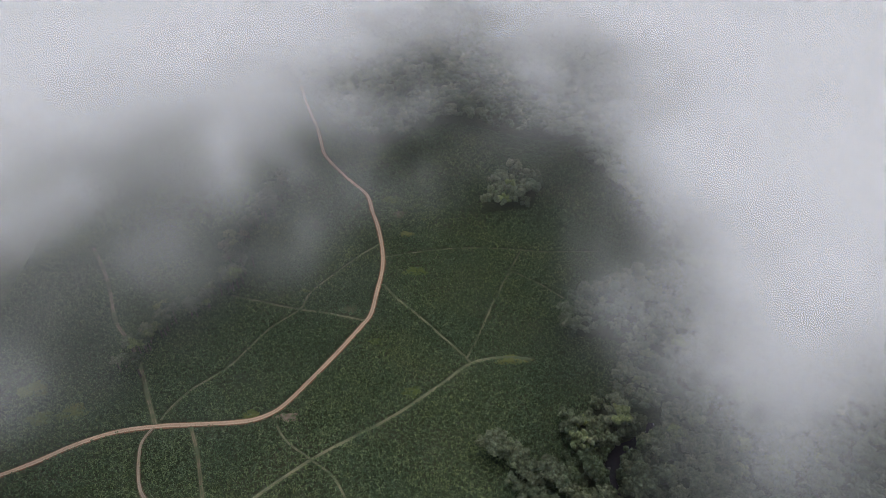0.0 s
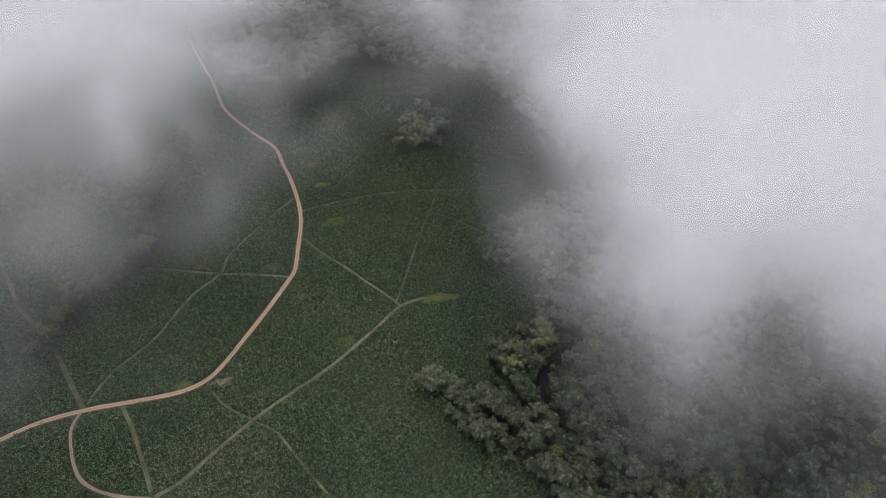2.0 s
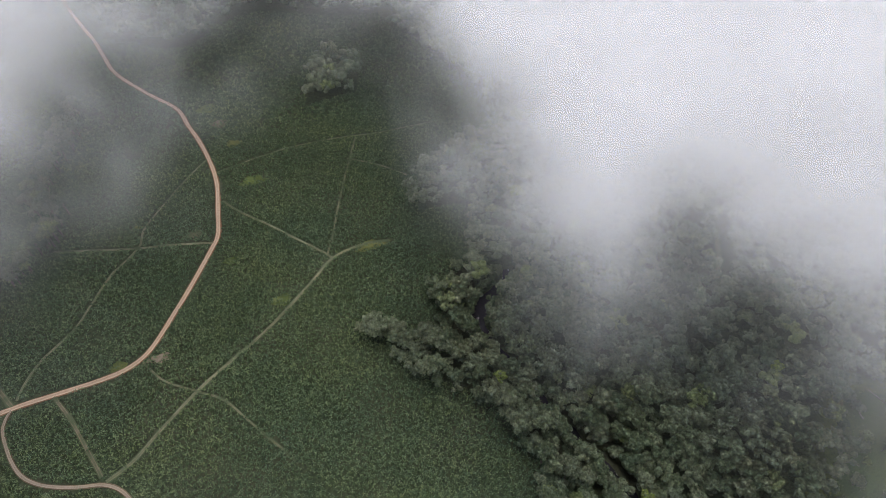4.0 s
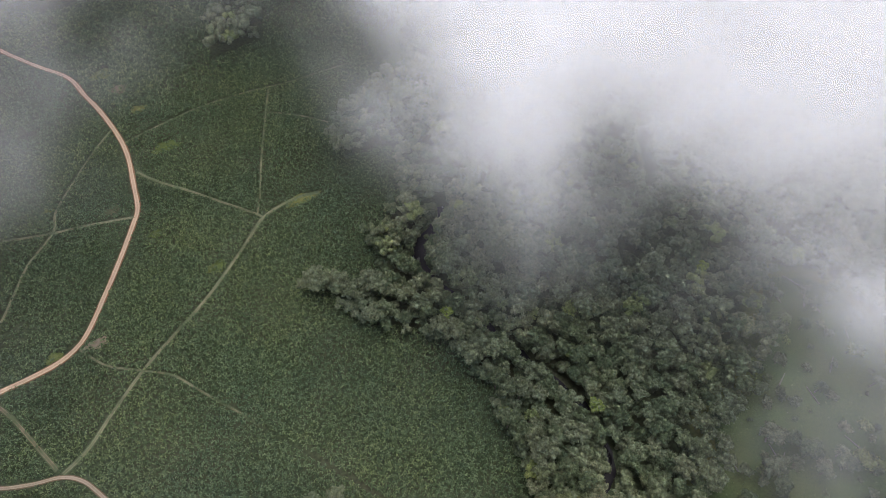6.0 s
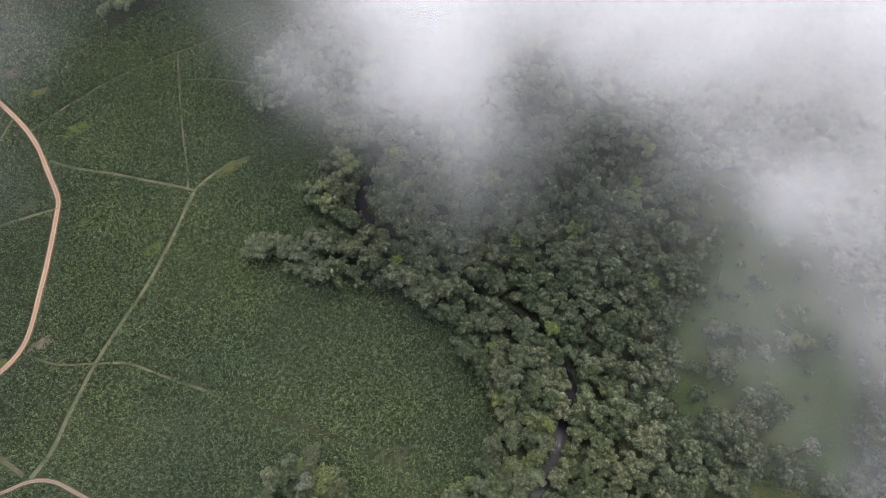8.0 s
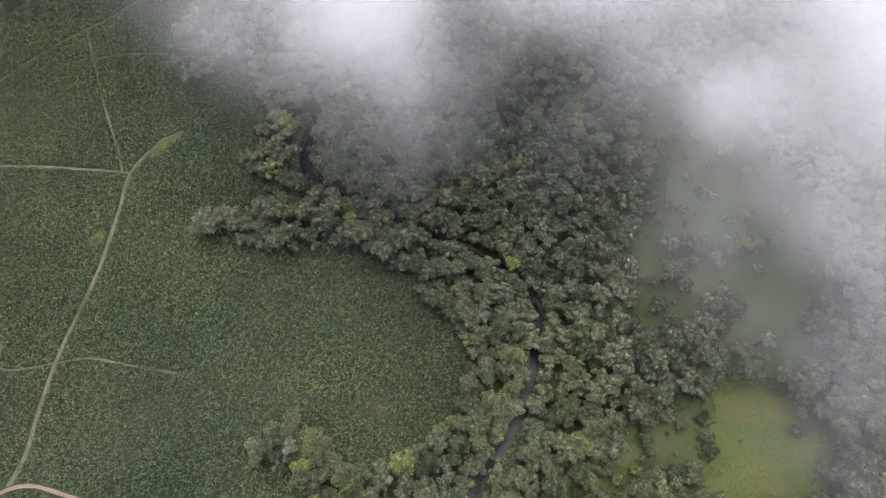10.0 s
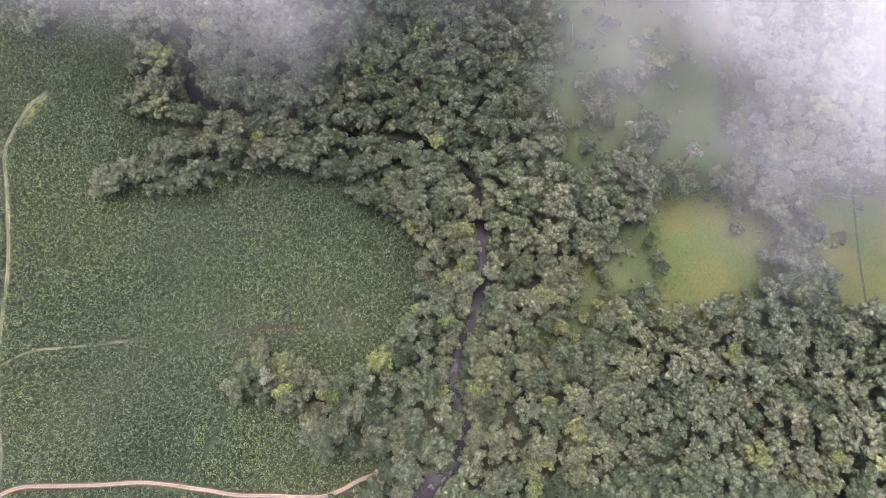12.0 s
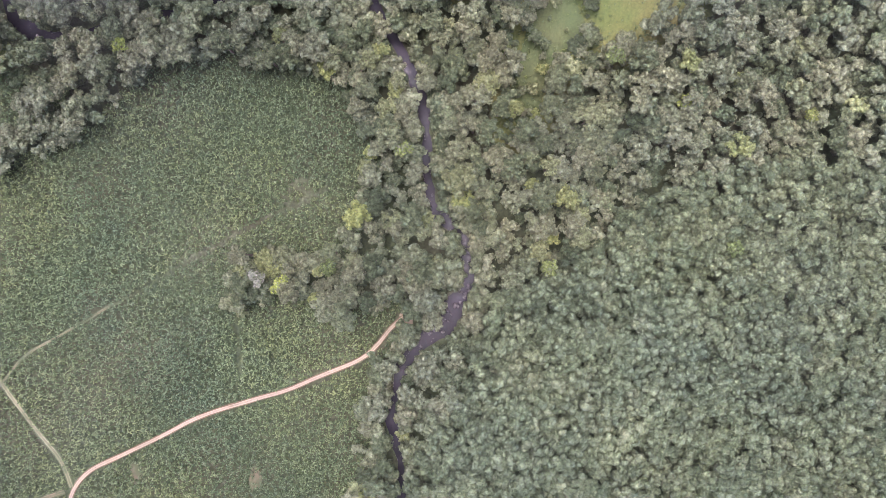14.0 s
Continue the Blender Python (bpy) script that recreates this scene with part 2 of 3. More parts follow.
def cloud_material():
    """Mist droplets: a white scattering veil whose thickness follows the density of the bank."""
    m, n, l, b = material("cloud_mist")
    p = place(n)
    dens = n.new("ShaderNodeAttribute")
    dens.attribute_name = "mist"
    bend = n.new("ShaderNodeTexNoise")
    bend.inputs["Scale"].default_value, bend.inputs["Detail"].default_value = 0.012, 3
    l.new(p, bend.inputs["Vector"])
    off = n.new("ShaderNodeVectorMath")
    off.operation = "SCALE"
    off.inputs["Scale"].default_value = 45.0
    l.new(bend.outputs["Color"], off.inputs[0])
    add = n.new("ShaderNodeVectorMath")
    add.operation = "ADD"
    l.new(p, add.inputs[0])
    l.new(off.outputs[0], add.inputs[1])
    tall = n.new("ShaderNodeVectorMath")
    tall.operation = "MULTIPLY"
    tall.inputs[1].default_value = (1.0, 1.0, 0.3)
    l.new(add.outputs[0], tall.inputs[0])
    puff = noise_tex(n, l, tall.outputs[0], 0.019, 5, 0.52)

    def math_(op, a, c):
        k = n.new("ShaderNodeMath")
        k.operation = op
        for socket, v in zip(k.inputs, (a, c)):
            if hasattr(v, "is_output"):
                l.new(v, socket)
            else:
                socket.default_value = v
        return k.outputs[0]

    d = dens.outputs["Fac"]
    swirl = math_("EXPONENT", math_("DIVIDE", math_("MULTIPLY", math_("SUBTRACT", puff, 0.52), 10.0), math_("ADD", 1.0, math_("MULTIPLY", d, 1.6))), 0.0)
    tau = math_("MULTIPLY", d, swirl)
    # each sheet takes at most a quarter of the light, so that the bank stays soft
    clear = math_("EXPONENT", math_("MULTIPLY", tau, -1.0 / (0.24 * CLOUD_LAYERS)), 0.0)
    alpha = math_("MULTIPLY", math_("SUBTRACT", 1.0, clear), 0.24)
    white = n.new("ShaderNodeBsdfDiffuse")
    white.inputs["Color"].default_value = (0.98, 0.975, 0.97, 1)
    lit = n.new("ShaderNodeBsdfTranslucent")
    lit.inputs["Color"].default_value = (0.98, 0.975, 0.97, 1)
    body = n.new("ShaderNodeMixShader")
    body.inputs[0].default_value = 0.55
    l.new(white.outputs[0], body.inputs[1])
    l.new(lit.outputs[0], body.inputs[2])
    clear_ = n.new("ShaderNodeBsdfTransparent")
    veil = n.new("ShaderNodeMixShader")
    l.new(alpha, veil.inputs[0])
    l.new(clear_.outputs[0], veil.inputs[1])
    l.new(body.outputs[0], veil.inputs[2])
    l.new(veil.outputs[0], n["Material Output"].inputs["Surface"])
    return m


CLOUD_LAYERS = 10
scene.cycles.transparent_max_bounces = 32
GROUND, MEADOW, ROUGH_GRASS = ground_material(), meadow_material("pasture_grass", (0.98, 1.02, 0.88)), meadow_material("rough_pasture_grass", (0.62, 0.76, 0.80))
PATH_DIRT = dirt_material("side_road_earth", (0.205, 0.164, 0.120), (0.125, 0.088, 0.060), (0.11, 0.078, 0.045), 0.3)
DIRT = dirt_material("laterite_road", (0.30, 0.215, 0.15), (0.20, 0.125, 0.075), (0.15, 0.078, 0.04), 0.16)
TRACK = dirt_material("trodden_track", (0.140, 0.110, 0.072), (0.085, 0.072, 0.043), (0.066, 0.078, 0.036), 0.56)
GRASS_TRACK = dirt_material("grassy_track", (0.142, 0.132, 0.079), (0.092, 0.093, 0.052), (0.067, 0.084, 0.040), 0.53)
CROP_TONES = [(0.0, (0.66, 0.74, 0.78)), (0.35, (0.88, 0.95, 0.94)), (0.68, (1.10, 1.08, 0.90)), (1.0, (1.30, 1.32, 0.80))]
CROP = leaf_material("crop_leaves", (0.034, 0.050, 0.025), (0.080, 0.108, 0.052), (0.150, 0.182, 0.098), "tone", tones=CROP_TONES)
TREE_TONES = [(0.0, (0.50, 0.60, 0.52)), (0.2, (0.74, 0.83, 0.74)), (0.42, (0.95, 0.98, 0.95)), (0.60, (1.08, 1.04, 1.02)), (0.74, (0.94, 0.98, 1.0)), (0.90, (1.12, 1.14, 0.92)), (1.0, (1.28, 1.34, 0.74))]
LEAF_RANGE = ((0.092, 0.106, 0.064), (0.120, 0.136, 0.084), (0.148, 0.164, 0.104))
# inner crown masses: slightly darker leaf colours, with the shade between boughs painted in
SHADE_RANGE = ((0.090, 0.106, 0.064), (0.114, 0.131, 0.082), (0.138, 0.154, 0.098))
LEAVES = leaf_material("tree_leaves", *LEAF_RANGE, tones=TREE_TONES, sprigs=1.5)
CANOPY = leaf_material("canopy_leaves", *LEAF_RANGE, "tone", tones=TREE_TONES, sprigs=1.5)
SHADE_LEAVES = leaf_material("shaded_inner_leaves", *SHADE_RANGE, shift=0.0, tones=TREE_TONES, sprigs=1.5)
SHADE_CANOPY = leaf_material("shaded_inner_canopy_leaves", *SHADE_RANGE, "tone", shift=0.0, tones=TREE_TONES, sprigs=1.5)
LIME_LEAVES = leaf_material("lime_leaves", (0.085, 0.112, 0.038), (0.140, 0.176, 0.062), (0.195, 0.235, 0.09), tones=CROP_TONES, sprigs=1.5)
PALE_LEAVES = leaf_material("pale_leaves", (0.11, 0.11, 0.09), (0.20, 0.195, 0.17), (0.31, 0.30, 0.265))
BARK, PALE_BARK = bark_material("bark", (0.07, 0.055, 0.04), (0.16, 0.13, 0.10)), bark_material("pale_bark", (0.10, 0.09, 0.075), (0.20, 0.185, 0.155))
WATER, ROCK = water_material(), rock_material()
MIST = cloud_material()


# ======================= mesh helpers =======================
def mesh_of(name, verts, faces, mat, smooth_shade=False, floats=(), core=None):
    """A mesh from arrays of vertices and of faces that all have the same number of corners (or a list of such arrays)."""
    faces = faces if isinstance(faces, list) else [faces]
    me = bpy.data.meshes.new(name)
    me.vertices.add(len(verts))
    me.vertices.foreach_set("co", np.asarray(verts, np.float32).ravel())
    loops = np.concatenate([f.ravel() for f in faces]).astype(np.int32)
    sizes = np.concatenate([np.full(len(f), f.shape[1], np.int32) for f in faces])
    me.loops.add(len(loops))
    me.loops.foreach_set("vertex_index", loops)
    me.polygons.add(len(sizes))
    me.polygons.foreach_set("loop_start", np.concatenate([[0], np.cumsum(sizes)[:-1]]).astype(np.int32))
    me.polygons.foreach_set("use_smooth", np.full(len(sizes), smooth_shade))
    for key, values in floats:
        me.attributes.new(key, "FLOAT", "POINT").data.foreach_set("value", np.asarray(values, np.float32))
    me.materials.append(mat)
    if core:
        me.materials.append(core)
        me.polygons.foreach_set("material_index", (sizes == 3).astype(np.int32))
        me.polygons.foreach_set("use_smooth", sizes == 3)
    me.update(calc_edges=True)
    return me


def child(name, me, parent, label=""):
    ob = new(name, me)
    ob.parent = parent
    return tagged(ob, label)


def grid(xs, ys, z):
    """Vertices and quads of a sheet over the grid lines xs and ys."""
    gx, gy = np.meshgrid(xs, ys)
    verts = np.stack([gx.ravel(), gy.ravel(), z(gx.ravel(), gy.ravel())], 1)
    i = np.arange(len(ys) - 1)[:, None] * len(xs) + np.arange(len(xs) - 1)[None]
    i = i.ravel()
    return verts, np.stack([i, i + 1, i + len(xs) + 1, i + len(xs)], 1)


def ribbon(line, offsets, heights, wobble=0.0, seed=1.0):
    """A strip along a line: cross-section offsets and heights, with uneven edges. Gives verts, quads and the offset's index."""
    d = np.gradient(line, axis=0)
    d /= np.linalg.norm(d, axis=1)[:, None] + 1e-9
    side = np.stack([d[:, 1], -d[:, 0]], 1)
    n, k = len(line), len(offsets)
    verts = np.zeros((n, k, 3))
    for j, (o, h) in enumerate(zip(offsets, heights)):
        out = abs(o) / max(map(abs, offsets))
        o2 = o + np.sign(o) * wobble * out * rough(line[:, 0], line[:, 1], 4.0, seed + j)
        verts[:, j, :2] = line + side * np.reshape(o2, (-1, 1))
        verts[:, j, 2] = h
    i = (np.arange(n - 1)[:, None] * k + np.arange(k - 1)[None]).ravel()
    return verts.reshape(-1, 3), np.stack([i, i + 1, i + k + 1, i + k], 1), np.tile(np.arange(k), n)


def lift(x, y):
    return 0.25 * rough(x, y, 14.0, 2.0)


# ======================= ground, roads, water =======================
def build_ground():
    far = np.array([-4500, -3000, -1800, -1100, -800])
    xs = np.concatenate([far, np.arange(-600, 45, 12), np.arange(48, 300, 4), np.arange(300, 801, 12), -far[::-1] + 200])
    ys = np.concatenate([far, np.arange(-500, -210, 12), np.arange(-208, 96, 4), np.arange(96, 1201, 12), -far[::-1] + 600])
    v, f = grid(xs, ys, lambda x, y: lift(x, y) - 0.35)
    rim = np.full(len(v), 1e9)
    for poly in MEADOWS:
        rim = np.minimum(rim, np.where(inside(poly, v[:, 0], v[:, 1]), 0, away(np.array(poly + poly[:1], float), v[:, 0], v[:, 1])))
    ob = new("ground", mesh_of("ground", v, f, GROUND, True, (("grassy", np.clip(1 - (rim - 3) / 13, 0, 1)),)))
    tagged(ob, "dark green damp undergrowth and leaf litter on flat land", "ground", kind="structure")


def lay(name, line, width, mat, label, category, raise_=0.0):
    offs = np.array([-0.62, -0.45, -0.30, -0.12, 0.12, 0.30, 0.45, 0.62]) * width
    hs = np.array([-0.30, 0.10, 0.02, 0.14, 0.14, 0.02, 0.10, -0.30]) + 0.12 + raise_
    v, f, j = ribbon(line, offs, hs, 0.10 * width, width)
    v[:, 2] += lift(v[:, 0], v[:, 1])
    rut = np.array([0, 0.1, 0.8, 0.15, 0.15, 0.8, 0.1, 0])[j]
    verge = np.array([0.9, 0.45, -0.1, 0.0, 0.0, -0.1, 0.45, 0.9])[j]
    ob = new(name, mesh_of(name, v, f, mat, True, (("rut", rut), ("verge", verge))))
    return tagged(ob, label, category, kind="structure")


def build_ways():
    lay("road", ROAD_LINE, 2.9, DIRT, "pale orange laterite dirt road with two wheel ruts through the crop", "dirt road", 0.06)
    lay("road_2", SIDE_LINE, 1.8, PATH_DIRT, "pale narrow laterite side road ending at the river trees", "dirt road", 0.02)
    for key, line in TRACK_LINES.items():
        if key not in "mq":
            lay("track_" + str(list(TRACKS).index(key) + 1), line, TRACK_WIDTH[key], GRASS_TRACK if key in "abdefgkn" else TRACK, "faint grassy brown footpath trodden between the crop plants", "footpath")


def build_clearing(name, x, y, rx, ry, mat, label, category="clearing"):
    """A bare or grassy patch among the plants, with an uneven margin."""
    a = np.arange(26) * 6.2832 / 26
    q = 1 + 0.13 * np.sin(3 * a + x) + 0.09 * np.sin(5 * a + y) + 0.07 * np.sin(9 * a + x * y)
    rim = np.stack([x + rx * q * np.cos(a), y + ry * q * np.sin(a), np.zeros(26)], 1)
    mid = np.stack([x + 0.5 * rx * q * np.cos(a), y + 0.5 * ry * q * np.sin(a), np.zeros(26)], 1)
    v = np.concatenate([rim, mid, [[x, y, 0]]])
    v[:, 2] = lift(v[:, 0], v[:, 1]) + np.concatenate([np.full(26, -0.25), np.full(26, 0.14), [0.2]])
    i = np.arange(26)
    j = (i + 1) % 26
    me = mesh_of(name, v, [np.stack([i, j, j + 26, i + 26], 1), np.stack([i + 26, j + 26, np.full(26, 52)], 1)], mat, True)
    tagged(new(name, me), label, category, kind="structure")


BARE = [(-64, 292, 5, 4), (-89, 205, 6, 3), (-38, 402, 6, 5), (-107, 116, 5, 3), (-106, 63, 5, 3), (-30, 1, 4.4, 3.0)]
WEEDY = [(-242, 225, 9, 6), (-211, 209, 8, 6), (-228, 205, 7, 5), (-22, 330, 9, 5), (40, 246, 11, 4), (-46, 424, 8, 6), (-110, 207, 5, 3), (-98, 310, 3, 2), (-30, 375, 6, 4), (-45, 262, 4, 3), (-20, 222, 6, 4)]


def build_clearings():
    for k, (x, y, rx, ry) in enumerate(BARE):
        build_clearing("bare_ground_%d" % (k + 1), x, y, rx, ry, PATH_DIRT if k in (1, 5) else TRACK, "patch of bare pale earth beside the crop")
    for k, (x, y, rx, ry) in enumerate(WEEDY):
        build_clearing("weedy_ground_%d" % (k + 1), x, y, rx, ry, MEADOW, "thin yellow-green weedy patch in the crop")


def build_river():
    wide = 2.0
    offs = np.array([-1.5, -1.0, -0.5, 0, 0.5, 1.0, 1.5]) * wide
    v, f, j = ribbon(RIVER_LINE, offs, np.full(7, 0.0), 2.0, 3.0)
    v = v.reshape(-1, 7, 3)
    mid = v[:, 3:4].copy()
    def near_(x, y, r):
        return np.exp(-((mid[:, :, 0] - x) ** 2 + (mid[:, :, 1] - y) ** 2) / r ** 2)
    broad = 0.78 + 0.8 * near_(-30, -16, 14) + 0.9 * near_(86, 172, 16) + 0.2 * near_(0, -24, 10)
    v = (mid + (v - mid) * broad[:, :, None]).reshape(-1, 3)
    v[:, 2] = 0.12
    tagged(new("water", mesh_of("water", v, f, WATER, True)), "dark violet-grey shallow river between wooded banks", "river", kind="structure")


def build_meadow(name, poly, label, mat=None):
    """Pasture clearing: a fine sheet a little above the undergrowth, with an uneven margin."""
    bm = bmesh.new()
    line = smooth(poly + poly[:1], 4.0)[:-1]
    ahead = np.roll(line, -1, 0) - np.roll(line, 1, 0)
    turning = np.sign(np.sum(line[:, 0] * np.roll(line[:, 1], -1) - np.roll(line[:, 0], -1) * line[:, 1]))
    line = line + turning * 1.0 * np.stack([ahead[:, 1], -ahead[:, 0]], 1) / (np.linalg.norm(ahead, axis=1)[:, None] + 1e-9)
    line = line + np.stack([rough(line[:, 0], line[:, 1], 5, 1), rough(line[:, 0], line[:, 1], 5, 2)], 1) * 1.2
    face = bm.faces.new([bm.verts.new((x, y, -0.02 - (0.05 if mat else 0.0))) for x, y in line])
    bmesh.ops.triangulate(bm, faces=[face])
    me = bpy.data.meshes.new(name)
    bm.to_mesh(me)
    bm.free()
    me.materials.append(mat or MEADOW)
    tagged(new(name, me), label, "meadow", kind="structure")


# ======================= plants =======================


def ico():
    bm = bmesh.new()
    bmesh.ops.create_icosphere(bm, subdivisions=1, radius=1.0)
    v = np.array([p.co[:] for p in bm.verts])
    f = np.array([[q.index for q in p.verts] for p in bm.faces])
    bm.free()
    return v, f


ICO_V, ICO_F = ico()


def leaf_quads(rng, centre, out, size):
    """Folded leaf clumps: four corners round each centre, facing about along out."""
    n = len(centre)
    out = out + rng.normal(0, 0.32, (n, 3))
    out /= np.linalg.norm(out, axis=1)[:, None]
    a = np.cross(out, rng.normal(0, 1, (n, 3)))
    a /= np.linalg.norm(a, axis=1)[:, None]
    b = np.cross(out, a)
    s = (size * rng.uniform(0.6, 1.3, n))[:, None]
    w = s * rng.uniform(0.55, 0.95, n)[:, None]
    fold = out * s * 0.28
    verts = np.stack([centre - a * s - fold, centre - b * w + fold * 0.4, centre + a * s - fold, centre + b * w + fold * 0.4], 1)
    return verts.reshape(-1, 3), np.arange(4 * n).reshape(-1, 4)


def crown(rng, radius, depth, lumps, leaves, size, flat=0.75):
    """A broad crown of boughs that bulge out of one another: knobbly inner masses under a ragged skin of leaf sprays. Its base is at z = 0."""
    r = radius * 0.72 * np.sqrt((np.arange(lumps) + rng.uniform(0.1, 0.9, lumps)) / lumps)
    a = np.arange(lumps) * 2.4 + rng.uniform(0, 6.28) + rng.normal(0, 0.3, lumps)
    dome = np.sqrt(1 - (r / radius) ** 2)
    c = np.stack([r * np.cos(a), r * np.sin(a), depth * (0.9 * dome - 0.35) + rng.normal(0, depth * 0.08, lumps)], 1)
    size_l = radius * rng.uniform(0.8, 1.4, lumps) * (0.75 + 0.35 * dome) * 0.84 / math.sqrt(lumps)
    vs, fs, at = [], [], 0
    for p, q in zip(c, size_l):
        v = ICO_V * (1 + rng.normal(0, 0.22, (len(ICO_V), 1))) * q * 0.86 * np.array([1, 1, flat]) + p
        vs.append(v), fs.append(ICO_F + at)
        at += len(v)
    pick = rng.choice(lumps, leaves, p=size_l ** 2 / (size_l ** 2).sum())
    d = rng.normal(0, 1, (leaves, 3))
    d[:, 2] = np.abs(d[:, 2]) * 1.1 - 0.30
    d /= np.linalg.norm(d, axis=1)[:, None]
    pos = c[pick] + d * (size_l[pick] * rng.uniform(0.74, 1.14, leaves))[:, None] * np.array([1, 1, flat])
    lv, lf = leaf_quads(rng, pos, d + np.array([0, 0, 0.25]), size)
    return np.concatenate(vs + [lv]), [np.concatenate(fs), lf + at]


def trunk(rng, height, thick, limbs, spread):
    """A tapered, slightly bent trunk with limbs."""
    vs, fs, at = [], [], 0

    def tube(points, radii):
        nonlocal at
        k = 6
        for p, q in zip(points, radii):
            t = np.arange(k) * 6.2832 / k
            vs.append(np.stack([p[0] + q * np.cos(t), p[1] + q * np.sin(t), np.full(k, p[2])], 1))
        for i in range(len(points) - 1):
            for j in range(k):
                fs.append((at + i * k + j, at + i * k + (j + 1) % k, at + (i + 1) * k + (j + 1) % k, at + (i + 1) * k + j))
        at += k * len(points)

    lean = rng.normal(0, 0.03, 2) * height
    tube([(0, 0, -0.5), (lean[0] * 0.3, lean[1] * 0.3, height * 0.4), (lean[0], lean[1], height)], (thick * 1.3, thick * 0.8, thick * 0.45))
    for i in range(limbs):
        a = i * 6.2832 / limbs + rng.uniform(-0.4, 0.4)
        z = height * rng.uniform(0.62, 0.85)
        e = np.array([math.cos(a), math.sin(a)]) * spread * rng.uniform(0.6, 1.0)
        tube([(lean[0] * 0.7, lean[1] * 0.7, z), (lean[0] * 0.7 + e[0] * 0.6, lean[1] * 0.7 + e[1] * 0.6, z + height * 0.12), (lean[0] * 0.7 + e[0], lean[1] * 0.7 + e[1], z + height * 0.26)],
             (thick * 0.42, thick * 0.28, thick * 0.12))
    return np.concatenate(vs), np.array(fs)


def kinds_of_tree(seed, count, radius, depth, height, lumps, leaves, size, bark, flat=0.75):
    """A few unlike trees of a sort, as pairs of trunk and crown meshes."""
    out = []
    for i in range(count):
        rng = np.random.default_rng(seed + i)
        k = rng.uniform(0.88, 1.12)
        cv, cf = crown(rng, radius * k, depth * k, max(1, int(lumps * rng.uniform(0.8, 1.3))), leaves, size, flat)
        cv[:, 2] += height - depth * 0.4
        tv, tf = trunk(rng, height, 0.035 * height, 4, radius * 0.5)
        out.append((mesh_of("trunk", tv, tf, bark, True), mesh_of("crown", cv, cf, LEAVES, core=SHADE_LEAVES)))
    return out


def stand(name, me_pair, x, y, turn, size, label, category, group, tall=1.0):
    root = new(name)
    root.empty_display_size = 2
    root.matrix_basis = pose(x, y, lift(np.array([x]), np.array([y]))[0] - 0.3, 0, 0, turn) @ Matrix.Diagonal((size, size, size * tall, 1))
    child("trunk", me_pair[0], root)
    child("crown", me_pair[1], root)
    return tagged(root, label, category, group)


def scatter(rng, x0, x1, y0, y1, gap, jitter=0.42):
    """Jittered points on a staggered grid."""
    ys = np.arange(y0, y1, gap * 0.87)
    xs = np.arange(x0, x1, gap)
    gx, gy = np.meshgrid(xs, ys)
    gx = gx + (np.arange(len(ys)) % 2)[:, None] * gap * 0.5
    x = gx.ravel() + rng.uniform(-jitter, jitter, gx.size) * gap
    y = gy.ravel() + rng.uniform(-jitter, jitter, gx.size) * gap
    return x, y


def joined(name, shapes, xs, ys, zs, turns, sizes, tones, mat, label, category, picks):
    """Many plants as one mesh: copies of the shapes (verts, [faces]) with a tone each."""
    vs, f3, f4, tone, at = [], [], [], [], 0
    for k, (v, faces) in enumerate(shapes):
        idx = np.where(picks == k)[0]
        if not len(idx):
            continue
        c, s = np.cos(turns[idx]), np.sin(turns[idx])
        vx = (v[None, :, 0] * c[:, None] - v[None, :, 1] * s[:, None]) * sizes[idx][:, None] + xs[idx][:, None]
        vy = (v[None, :, 0] * s[:, None] + v[None, :, 1] * c[:, None]) * sizes[idx][:, None] + ys[idx][:, None]
        vz = v[None, :, 2] * sizes[idx][:, None] + zs[idx][:, None]
        vs.append(np.stack([vx, vy, vz], 2).reshape(-1, 3))
        tone.append(np.repeat(tones[idx], len(v)))
        shift = at + np.arange(len(idx)) * len(v)
        for f in faces:
            (f3 if f.shape[1] == 3 else f4).append((f[None] + shift[:, None, None]).reshape(-1, f.shape[1]))
        at += len(v) * len(idx)
    faces = [np.concatenate(f) for f in (f3, f4) if f]
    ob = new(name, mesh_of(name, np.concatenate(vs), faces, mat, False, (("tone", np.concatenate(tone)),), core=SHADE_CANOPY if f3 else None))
    return tagged(ob, label, category, kind="stuff")


def crop_plant(rng, blades):
    """A low bushy crop plant: arching leaves round a stem."""
    n = blades
    a = np.arange(n) * 6.2832 / n + rng.uniform(0, 6.28) + rng.normal(0, 0.25, n)
    r = rng.uniform(0.45, 0.75, n)
    d = np.stack([np.cos(a), np.sin(a)], 1)
    w = np.stack([-np.sin(a), np.cos(a)], 1) * rng.uniform(0.16, 0.30, n)[:, None]
    z0, z1 = rng.uniform(1.2, 1.9, n), rng.uniform(0.9, 2.0, n)
    z2 = z1 - rng.uniform(0.3, 0.8, n)
    p0, p1, p2 = d * 0.05, d * r[:, None], d * (r * 1.8)[:, None]
    q = lambda p, z: np.concatenate([p, z[:, None]], 1)
    verts = np.stack([q(p0, z0), q(p1 + w, z1), q(p2, z2), q(p1 - w, z1 + 0.1)], 1).reshape(-1, 3)
    return verts, [np.arange(4 * n).reshape(-1, 4)]


def in_forest(x, y):
    f = inside(FOREST, x, y) | inside(COPSE_NORTH, x, y)
    for poly in MEADOWS:
        f &= ~inside(poly, x, y)
    return f


